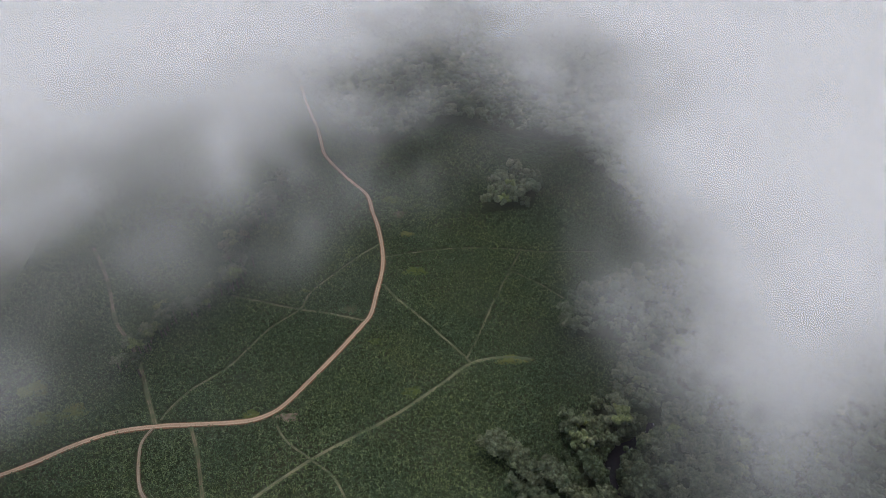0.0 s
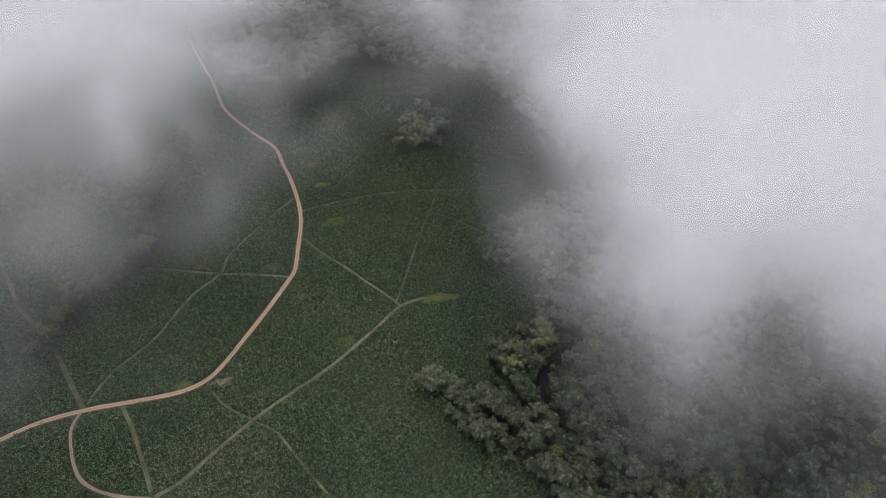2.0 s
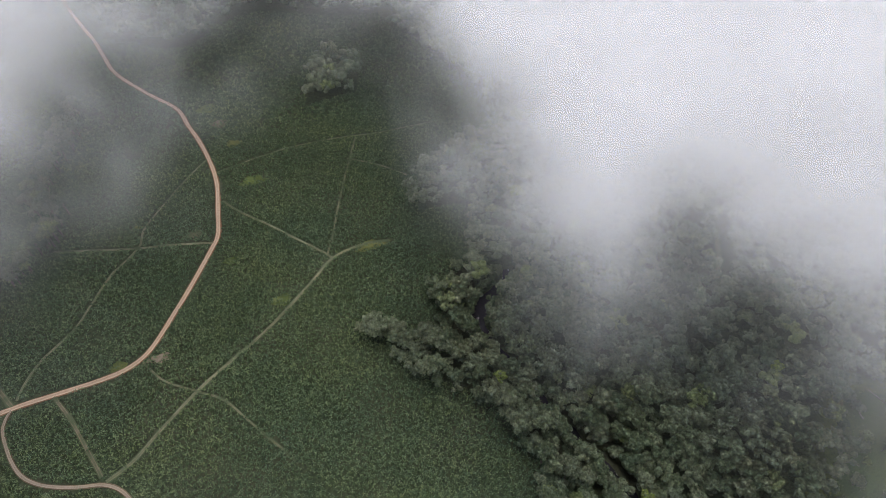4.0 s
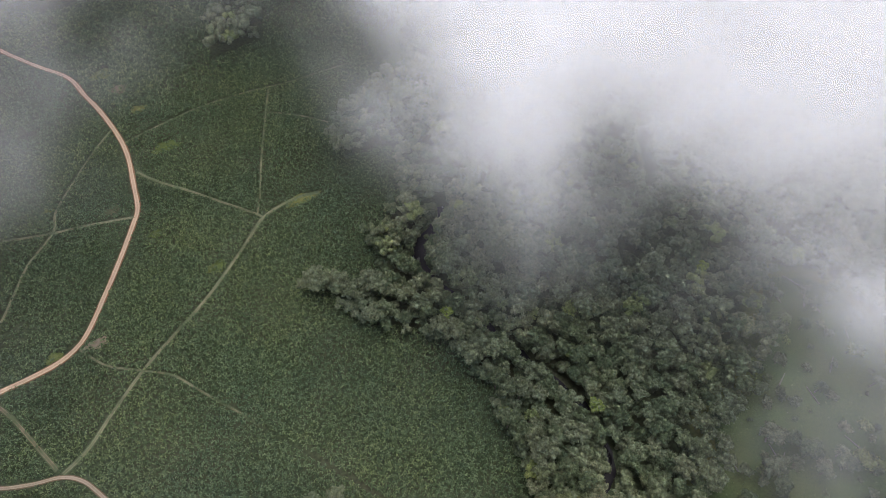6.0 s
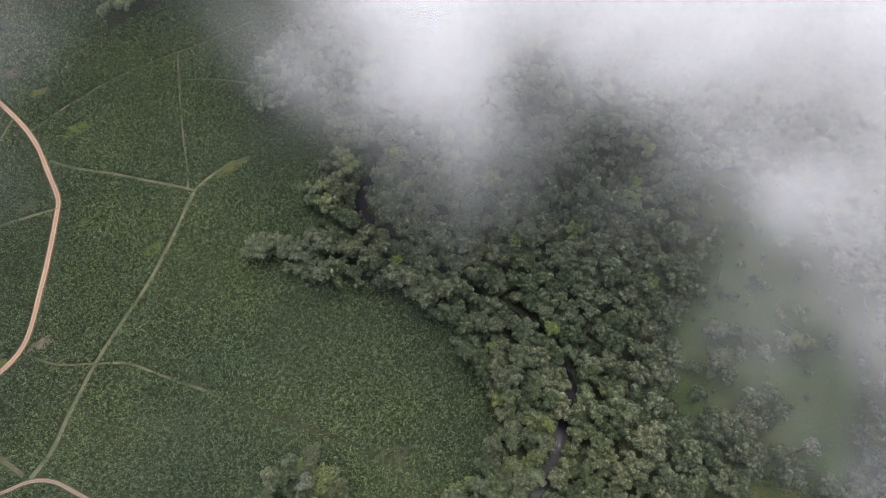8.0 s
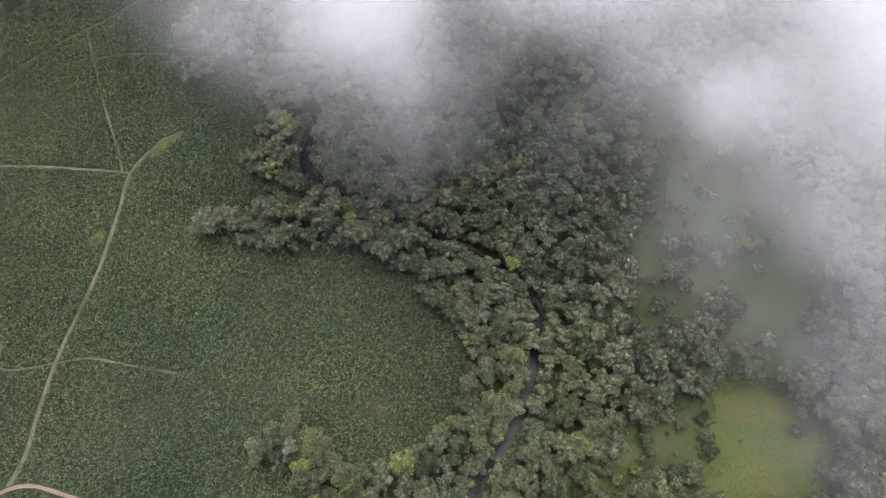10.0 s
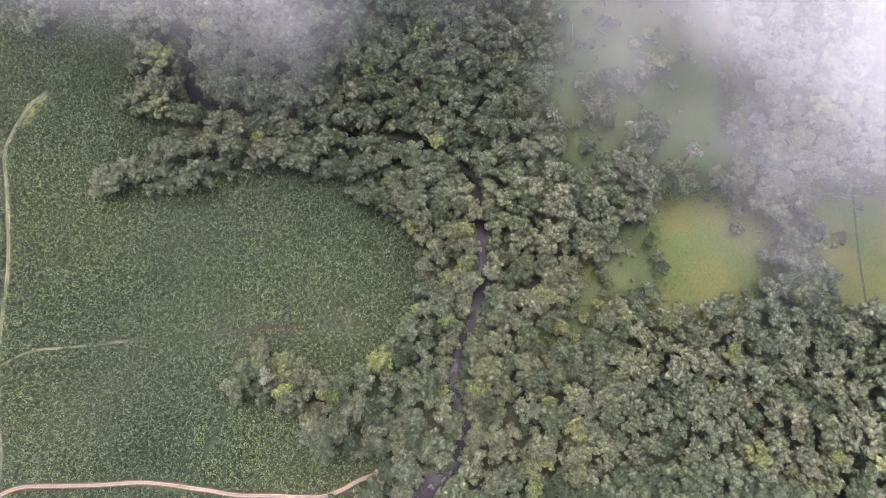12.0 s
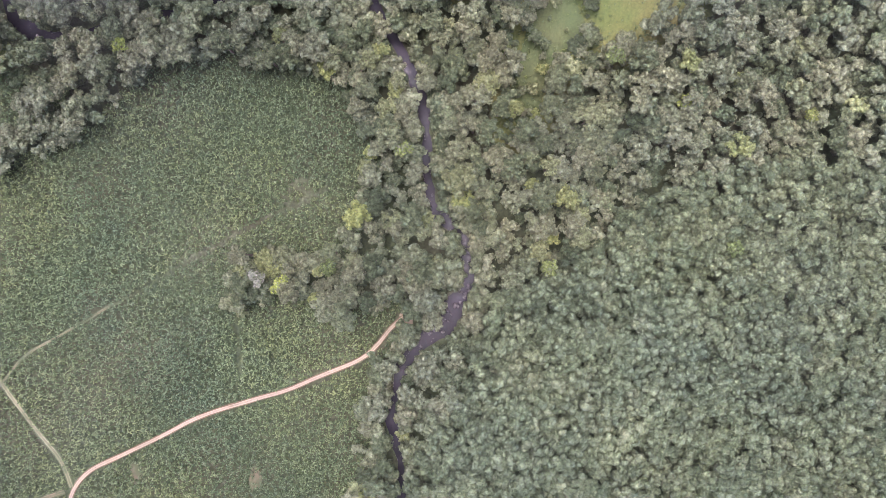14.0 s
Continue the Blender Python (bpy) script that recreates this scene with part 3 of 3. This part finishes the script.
def build_crop():
    rng = np.random.default_rng(3)
    x, y = scatter(rng, -420, 175, 0, 640, 1.68, 0.5)
    rim = np.minimum(away(np.array(FOREST_SOUTH[:-3], float), x, y), away(np.array(FOREST_NORTH[3:], float), x, y))
    keep = inside(SEEN, x, y) & (~inside(FOREST, x, y) | ((rim < 5.5) & (away(RIVER_LINE, x, y) > 7))) & ~inside(COPSE_NORTH, x, y)
    keep &= (y < 380) | (rng.uniform(0, 1, len(x)) < 0.55)
    x, y = x[keep], y[keep]
    keep = (away(ROAD_LINE, x, y) > 2.8 + 0.8 * rough(x, y, 6)) & (away(SIDE_LINE, x, y) > 2.0 + 0.6 * rough(x, y, 5))
    for key, line in TRACK_LINES.items():
        keep &= away(line, x, y) > TRACK_WIDTH[key] * 0.70 + (0.2 if key == "q" else 0.8) * rough(x, y, 3.3)
    for cx, cy, rx, ry in BARE + WEEDY:
        keep &= (((x - cx) / rx) ** 2 + ((y - cy) / ry) ** 2 > 0.8 + 0.4 * rough(x, y, 3)) | (rng.uniform(0, 1, len(x)) < 0.38)
    thin = rough(x, y, 23.0, 5)
    keep &= ~((thin > 0.78) & (rng.uniform(0, 1, len(x)) < 0.6))
    x, y = x[keep], y[keep]
    n = len(x)
    tones = np.clip(0.42 + 0.22 * rough(x, y, 30, 1) + 0.12 * rough(x, y, 9, 3) + rng.normal(0, 0.10, n), 0, 0.68)
    size = (1.18 + 0.16 * rough(x, y, 17, 4) + rng.normal(0, 0.12, n)) * np.where(y > 380, 1.3, 1.0)
    shapes = [crop_plant(np.random.default_rng(50 + i), 6) for i in range(6)]
    joined("plantation", shapes, x, y, lift(x, y) - 0.35, rng.uniform(0, 6.28, n), size, tones, CROP,
           "dense waist-high dark green leafy crop plants covering the fields", "crop", rng.integers(0, 6, n))


GRAND = [(50, -29), (36, -40), (23, -41), (95, -3), (64, -23)]
BROAD = "rainforest tree with a broad lumpy grey-green crown"


def build_forest():
    """The nearest trees singly, the closed canopy behind and around them as one."""
    rng = np.random.default_rng(11)
    big = []
    for k, (radius, depth, lumps, leaves) in enumerate(((6.2, 6.4, 16, 480), (5.6, 5.6, 20, 440), (4.8, 5.6, 11, 360), (5.4, 6.4, 24, 440), (4.4, 4.2, 8, 300), (6.4, 5.4, 18, 480), (5.0, 6.6, 13, 380), (4.0, 4.4, 7, 260))):
        big += kinds_of_tree(100 + 9 * k, 1, radius, depth, 13.0, lumps, leaves, 0.62, BARK)
    x, y = scatter(rng, -260, 520, -260, 480, 7.0, 0.44)
    keep = inside(SEEN, x, y) & in_forest(x, y) & ~inside(WOODLAND, x, y)
    x, y = x[keep], y[keep]
    river = away(RIVER_LINE, x, y)
    keep = (river > np.where(y > 30, 4.3, 3.9) + 1.5 * rough(x, y, 9)) & (away(SIDE_LINE, x, y) > 4.0) & (away(TRACK_LINES["t"], x, y) > 5.0)
    cx, cy = scatter(rng, -37, 0, 20, 80, 5.8, 0.35)
    fill = inside(FOREST, cx, cy) & inside(COPSE_SOUTH, cx, cy)
    keep &= ~inside(COPSE_SOUTH, x, y)
    for gx, gy in GRAND:
        keep &= np.hypot(x - gx, y - gy) > 6.0
    keep &= ~((rough(x, y, 15, 9) > 0.72) & (rng.uniform(0, 1, len(x)) < 0.45))
    x, y = np.concatenate([x[keep], cx[fill]]), np.concatenate([y[keep], cy[fill]])
    river = away(RIVER_LINE, x, y)
    # single trees: the copse by the fields and both banks of the river
    near = (x > -45) & (x < 95) & (y > -75) & (y < 95)
    order = np.where(near)[0]
    order = order[np.argsort(np.hypot(x[order] - 25, y[order] - 15))][:290]
    for i in order:
        s = rng.uniform(0.6, 1.3) * (0.75 if river[i] < 8 else 1.0)
        stand("tree", big[rng.integers(0, 8)], x[i], y[i], rng.uniform(0, 360), s, BROAD + (" leaning over the river" if river[i] < 10 else " in the closed forest"), "tree", "trees along the river", rng.uniform(0.8, 1.25))
    rest = np.ones(len(x), bool)
    rest[order] = False
    x, y = x[rest], y[rest]
    wx, wy = scatter(rng, -160, 60, -260, 20, 4.3, 0.42)
    keep = inside(SEEN, wx, wy) & inside(WOODLAND, wx, wy) & in_forest(wx, wy) & (away(RIVER_LINE, wx, wy) > 4.5)
    wx, wy = wx[keep], wy[keep]
    # low growth that closes the gaps
    ux, uy = scatter(rng, -150, 200, -230, 200, 7.0, 0.5)
    keep = inside(SEEN, ux, uy) & in_forest(ux, uy) & (away(RIVER_LINE, ux, uy) > 5.0)
    bx, by = scatter(rng, -110, 130, -35, 200, 3.4, 0.5)
    bank = away(RIVER_LINE, bx, by)
    fray = (bank > 3.6 + 1.3 * rough(bx, by, 6, 2)) & (bank < 7.5) & (np.hypot(bx + 30, by + 14) > 13)
    ux, uy = np.concatenate([ux[keep], bx[fray]]), np.concatenate([uy[keep], by[fray]])
    shapes = []
    for k, (radius, depth, lumps, leaves) in enumerate(((6.1, 6.2, 13, 150), (5.4, 5.4, 15, 140), (4.8, 5.6, 9, 120), (6.0, 6.4, 16, 150), (4.4, 4.2, 7, 100), (5.2, 6.4, 11, 130),
                                                        (3.1, 2.4, 4, 44), (2.8, 2.3, 3, 38), (3.5, 2.7, 5, 48), (3.1, 2.8, 4, 42),
                                                        (6.1, 6.2, 8, 22), (5.4, 5.4, 9, 20), (4.8, 5.6, 6, 18), (6.4, 6.0, 3, 7), (5.8, 5.6, 3, 6))):
        v, f = crown(np.random.default_rng(300 + k), radius, depth, lumps, leaves, 0.72 if k < 6 else 0.62 if k < 10 else 1.2, 0.8 if k < 6 else 0.95)
        v[:, 2] += 10.5
        shapes.append((v, f))
    n, m, q = len(x), len(wx), len(ux)
    cat = np.concatenate
    picks = cat([np.where((np.hypot(x, y) < 190) & (x < 175), rng.integers(0, 6, n), np.where(np.hypot(x, y) < 310, rng.integers(10, 13, n), rng.integers(13, 15, n))), rng.integers(6, 10, m), rng.integers(6, 10, q)])
    size = cat([rng.uniform(0.6, 1.25, n), rng.uniform(1.1, 1.55, m), rng.uniform(0.9, 1.5, q)])
    tones = cat([np.clip(rng.normal(0.45, 0.25, n), 0, 0.96), np.clip(rng.normal(0.13, 0.08, m), 0.01, 0.45), np.clip(rng.normal(0.3, 0.2, q), 0, 0.8)])
    z = cat([rng.uniform(-3.0, 3.5, n), rng.uniform(-1.3, 0.6, m), rng.uniform(-9.0, -4.5, q)])
    joined("forest_canopy", shapes, cat([x, wx, ux]), cat([y, wy, uy]), z, rng.uniform(0, 6.28, n + m + q), size, tones, CANOPY,
           "closed grey-green rainforest canopy of uneven rounded crowns", "forest", picks)
    # the far woods
    x, y = scatter(rng, -440, 730, 480, 1080, 12.0, 0.42)
    keep = inside(SEEN, x, y) & in_forest(x, y)
    x, y = x[keep], y[keep]
    shapes = []
    for i in range(5):
        v, f = crown(np.random.default_rng(360 + i), 7.5, 8.0, 3, 6, 2.0)
        v[:, 2] += 9.0
        shapes.append((v, f))
    n = len(x)
    joined("far_woods", shapes, x, y, np.zeros(n), rng.uniform(0, 6.28, n), rng.uniform(0.7, 1.3, n), np.clip(rng.normal(0.3, 0.2, n), 0, 0.95), CANOPY,
           "distant dark blue-green forest under drifting cloud", "forest", rng.integers(0, 5, n))


LIME = [(-19, 53), (-10, 34), (115, 51), (77, 127), (131, -123), (-4, -58), (42, 6), (9, -134), (69, -111), (67, -164), (86, -80), (154, 146), (212, 87)]
PALE = [(-16, 63), (-9, 18), (160, -85), (167, -60)]


def build_special_trees():
    rng = np.random.default_rng(41)
    for spots, mat, radius, label, group in ((LIME, LIME_LEAVES, 4.6, "lime-green tree standing out of the darker canopy", "lime-green trees"),
                                             (PALE, PALE_LEAVES, 3.8, "pale grey-white flowering tree among green crowns", "pale trees"),
                                             (GRAND, LEAVES, 6.8, "very large spreading tree with a smooth rounded crown", "great trees")):
        great = spots is GRAND
        kinds = kinds_of_tree(int(radius * 50), 2, radius, radius * (0.45 if great else 0.85), 18.5 if great else 16.0, 34 if great else 14, 620 if great else 380, 0.5 if great else 0.55, BARK, 0.6 if great else 0.75)
        for pair in kinds:
            pair[1].materials[0] = mat
        for k, (x, y) in enumerate(spots):
            stand("tree", kinds[k % 2], x, y, rng.uniform(0, 360), rng.uniform(0.85, 1.12), label, "tree", group)


def palm():
    """A palm: ringed trunk and a star of drooping fronds."""
    rng = np.random.default_rng(55)
    tv, tf = trunk(rng, 7.5, 0.22, 0, 1.0)
    vs, fs, at = [], [], 0
    for k in range(15):
        a = k * 2.4
        d, w = np.array([math.cos(a), math.sin(a)]), np.array([-math.sin(a), math.cos(a)])
        for q in range(4):
            t0, t1 = q / 4, (q + 1) / 4
            for t in (t0, t1):
                z = 7.4 + 1.6 * t - 3.4 * t * t + 0.3 * (k % 3)
                wide_ = 0.55 * math.sin(math.pi * min(0.95, t + 0.08)) + 0.04
                vs += [(*(d * 3.6 * t + w * wide_), z - 0.15), (*(d * 3.6 * t), z + 0.1), (*(d * 3.6 * t - w * wide_), z - 0.15)]
            fs += [(at, at + 1, at + 4, at + 3), (at + 1, at + 2, at + 5, at + 4)]
            at += 6
    return mesh_of("trunk", tv, tf, PALE_BARK, True), mesh_of("fronds", np.array(vs), np.array(fs), LEAVES)


def build_pasture_details():
    """Palms, felled trunks and hedge bushes of the pastures, boulders of the river."""
    rng = np.random.default_rng(61)
    t, f = palm()
    for x, y in ((221, 7), (234, 43), (241, 36), (248, -4), (205, -20)):
        root = new("palm_tree")
        root.matrix_basis = pose(x, y, 0, 0, 0, rng.uniform(0, 360)) @ Matrix.Diagonal((1.1, 1.1, 1.1, 1))
        child("trunk", t, root), child("fronds", f, root)
        tagged(root, "lone palm with a star of drooping fronds in pasture", "palm", "palms in the pasture")
    k = 8
    log = []
    for i, q in enumerate((0.42, 0.36, 0.30, 0.2)):
        a = np.arange(k) * 6.2832 / k
        log.append(np.stack([np.full(k, i * 3.2), q * np.cos(a) + 0.1 * i, q * np.sin(a) + 0.4], 1))
    i = (np.arange(3)[:, None] * k + np.arange(k)[None]).ravel()
    j = (np.arange(3)[:, None] * k + (np.arange(k)[None] + 1) % k).ravel()
    log = mesh_of("fallen_log", np.concatenate(log), np.stack([i, j, j + k, i + k], 1), PALE_BARK, True)
    for _ in range(24):
        x, y = rng.uniform(150, 262), rng.uniform(-70, 55)
        if inside(MEADOW_C, np.array([x]), np.array([y]))[0]:
            ob = new("fallen_log", log)
            ob.matrix_basis = pose(x, y, 0.1, 0, 0, rng.uniform(20, 110))
            tagged(ob, "pale weathered felled trunk lying in the grass", "log", "felled trunks in the pasture")
    for x, y in [(179, -118), (183, -124), (186, -132), (189, -136), (195, -146), (194, -132)]:
        ob = new("fallen_log", log)
        ob.matrix_basis = pose(x, y, 0.1, 0, 0, rng.uniform(-75, -30))
        tagged(ob, "pale weathered felled trunk at the forest edge", "log", "felled trunks in the pasture")
    rock = ICO_V * (1 + rng.normal(0, 0.16, (len(ICO_V), 1))) * np.array([1, 0.8, 0.5])
    rock = mesh_of("boulder", rock, ICO_F, ROCK, True)
    for cx, cy, spread, count in ((-36, -12, 6, 34), (-24, -19, 6, 24), (0, -24, 5, 20), (23, -6, 5, 10), (82, 168, 6, 12), (-14, -24, 5, 14)):
        for _ in range(count):
            x, y = cx + rng.normal(0, spread), cy + rng.normal(0, spread * 0.7)
            if away(RIVER_LINE, np.array([x]), np.array([y]))[0] < 3.4:
                ob = new("boulder", rock)
                ob.matrix_basis = pose(x, y, 0.15, 0, 0, rng.uniform(0, 360)) @ Matrix.Diagonal((*(rng.uniform(0.4, 1.2, 1).repeat(3)), 1))
                tagged(ob, "grey water-worn boulder in the shallow river", "rock", "boulders in the river")


def build_copse_west():
    rng = np.random.default_rng(21)
    tall = kinds_of_tree(140, 4, 4.8, 8.5, 11.5, 11, 210, 0.6, BARK, 0.95)
    for p in COPSE_LINE:
        for k in range(2):
            if rng.uniform() < 0.85:
                x, y = p + rng.normal(0, 4.5, 2)
                stand("copse_tree", tall[rng.integers(0, 4)], x, y, rng.uniform(0, 360), rng.uniform(0.7, 1.4),
                      "tall dark bushy tree standing up from the crop", "tree", "trees of the copse in the crop")


def build_meadow_growth():
    """Grass tufts all over the pastures, and low shrubs that fray their margins."""
    rng = np.random.default_rng(71)
    shapes = [crop_plant(np.random.default_rng(90 + i), 6) for i in range(4)]
    x, y = scatter(rng, 55, 280, -195, 80, 2.6, 0.5)
    rim = np.full(len(x), 1e9)
    keep = np.zeros(len(x), bool)
    for poly in MEADOWS:
        keep |= inside(poly, x, y)
        rim = np.minimum(rim, away(np.array(poly + poly[:1], float), x, y))
    dense = np.clip(1.0 - rim / 9, 0.13, 1) + 0.25 * (rough(x, y, 10, 3) > 0.3)
    keep = (keep | (rim < 11)) & (rng.uniform(0, 1, len(x)) < dense)
    x, y, rim = x[keep], y[keep], rim[keep]
    n = len(x)
    size = np.clip(rng.normal(0.5, 0.16, n) + 0.55 * np.clip(1 - rim / 6, 0, 1), 0.22, 1.5)
    joined("pasture_growth", shapes, x, y, np.zeros(n) - 0.1, rng.uniform(0, 6.28, n), size, np.clip(rng.normal(0.6, 0.15, n), 0, 0.97), CROP,
           "rough grass tufts and low shrubs fraying the pasture edges", "shrubs", rng.integers(0, 4, n))


def build_meadow_trees():
    rng = np.random.default_rng(31)
    small = kinds_of_tree(160, 4, 3.4, 3.6, 5.0, 9, 150, 0.5, BARK)
    for x, y in [(135, -55), (125, -61), (116, -65), (107, -70), (101, -72), (96, -75), (130, -58), (120, -63), (113, -69)]:
        stand("shrub", small[rng.integers(0, 4)], x, y, rng.uniform(0, 360), rng.uniform(0.3, 0.6), "low green shrub in the boundary row of the pasture", "shrub", "shrubs along the pasture boundary")
    lay("ditch", smooth([(194, -140), (177, -147), (161, -154), (146, -161), (137, -165)], 3), 0.9, GROUND, "narrow dark ditch across the pasture", "ditch", -0.05)
    for x, y in [(182, 2), (190, -4), (192, -11), (203, -24), (210, -27), (171, -9), (169, -18), (151, -14), (168, -32), (176, -35), (166, -42), (176, -44), (159, -39), (162, -32), (133, -11), (160, -56), (162, -66)]:
        stand("meadow_tree", small[rng.integers(0, 4)], x, y, rng.uniform(0, 360), rng.uniform(1.3, 2.0), "broad grey-green tree in a cluster on the pasture", "tree", "trees in the pasture")
    for poly, count in ((MEADOW_C, 90), (MEADOW_D, 26), (MEADOW_A, 5), (MEADOW_B, 6)):
        p = np.array(poly)
        x, y = rng.uniform(p[:, 0].min(), p[:, 0].max(), 2000), rng.uniform(p[:, 1].min(), p[:, 1].max(), 2000)
        ok = np.where(inside(poly, x, y))[0][:count]
        for i in ok:
            stand("meadow_tree", small[rng.integers(0, 4)], x[i], y[i], rng.uniform(0, 360), rng.uniform(0.3, 1.25),
                  "small rounded green tree standing in open pasture", "tree", "trees in the pasture")


# ======================= clouds =======================
# how far from the clearing the low cloud begins (metres), at bearings from 40 degrees west of north to 120 east, in steps of ten
CLOUD_EDGE = [268, 280, 295, 345, 450, 375, 262, 160, 140, 166, 172, 172, 184, 176, 158, 154, 158]


def bank_density(x, y):
    """Optical thickness of the cloud over a place: a thin veil before its edge, thickening quickly behind it."""
    q = np.clip(np.hypot(x, y) / 200, 0.5, 2.2)
    x = x + q * (12 * rough(x, y, 52, 7) + 8 * rough(x, y, 30, 1) + 5 * rough(x, y, 13, 4))
    y = y + q * (12 * rough(x, y, 47, 8) + 8 * rough(x, y, 28, 2) + 5 * rough(x, y, 12, 5))
    bearing = np.degrees(np.arctan2(x - 3, y + 5))
    bearing = np.where(bearing < -130, bearing + 360, bearing)
    far = np.hypot(x - 3, y + 5) / np.interp(bearing, np.arange(17) * 10 - 40, CLOUD_EDGE)
    clear = np.clip((bearing - 122) / 14, 0, 1) + np.clip((-48 - bearing) / 25, 0, 1)
    d = 0.75 * np.where(far < 1, far ** 5, far ** 6)
    return 0.0015 + 6.0 * d / (6.0 + d) * np.clip(d / 0.12, 0.05, 1) * (1 - np.minimum(clear, 1))


def build_clouds():
    root = new("cloud_bank")
    tagged(root, "soft white and grey low cloud drifting over forest and fields", "cloud", kind="stuff")
    for k in range(CLOUD_LAYERS):
        z0 = 130 + 2.4 * (k - (CLOUD_LAYERS - 1) / 2)
        v, f = grid(np.arange(-700, 841, 11.0), np.arange(-360, 921, 11.0), lambda x, y: z0 + 0.6 * rough(x, y, 60, k))
        d = bank_density(v[:, 0], v[:, 1])
        child("cloud_layer", mesh_of("cloud_layer", v, f, MIST, True, (("mist", d),)), root)


# ======================= the place =======================
build_ground()
build_ways()
build_clearings()
build_river()
build_meadow("meadow_1", MEADOW_A, "bright yellow-green pasture clearing among the trees")
build_meadow("meadow_2", MEADOW_B, "yellow-green pasture beyond a hedge of trees")
build_meadow("meadow_3", MEADOW_C, "green pasture with scattered small trees", ROUGH_GRASS)
build_meadow("meadow_4", MEADOW_D, "rough green grass with shrubs beside the pasture", ROUGH_GRASS)
build_crop()
build_forest()
build_copse_west()
build_meadow_growth()
build_meadow_trees()
build_special_trees()
build_pasture_details()
build_clouds()
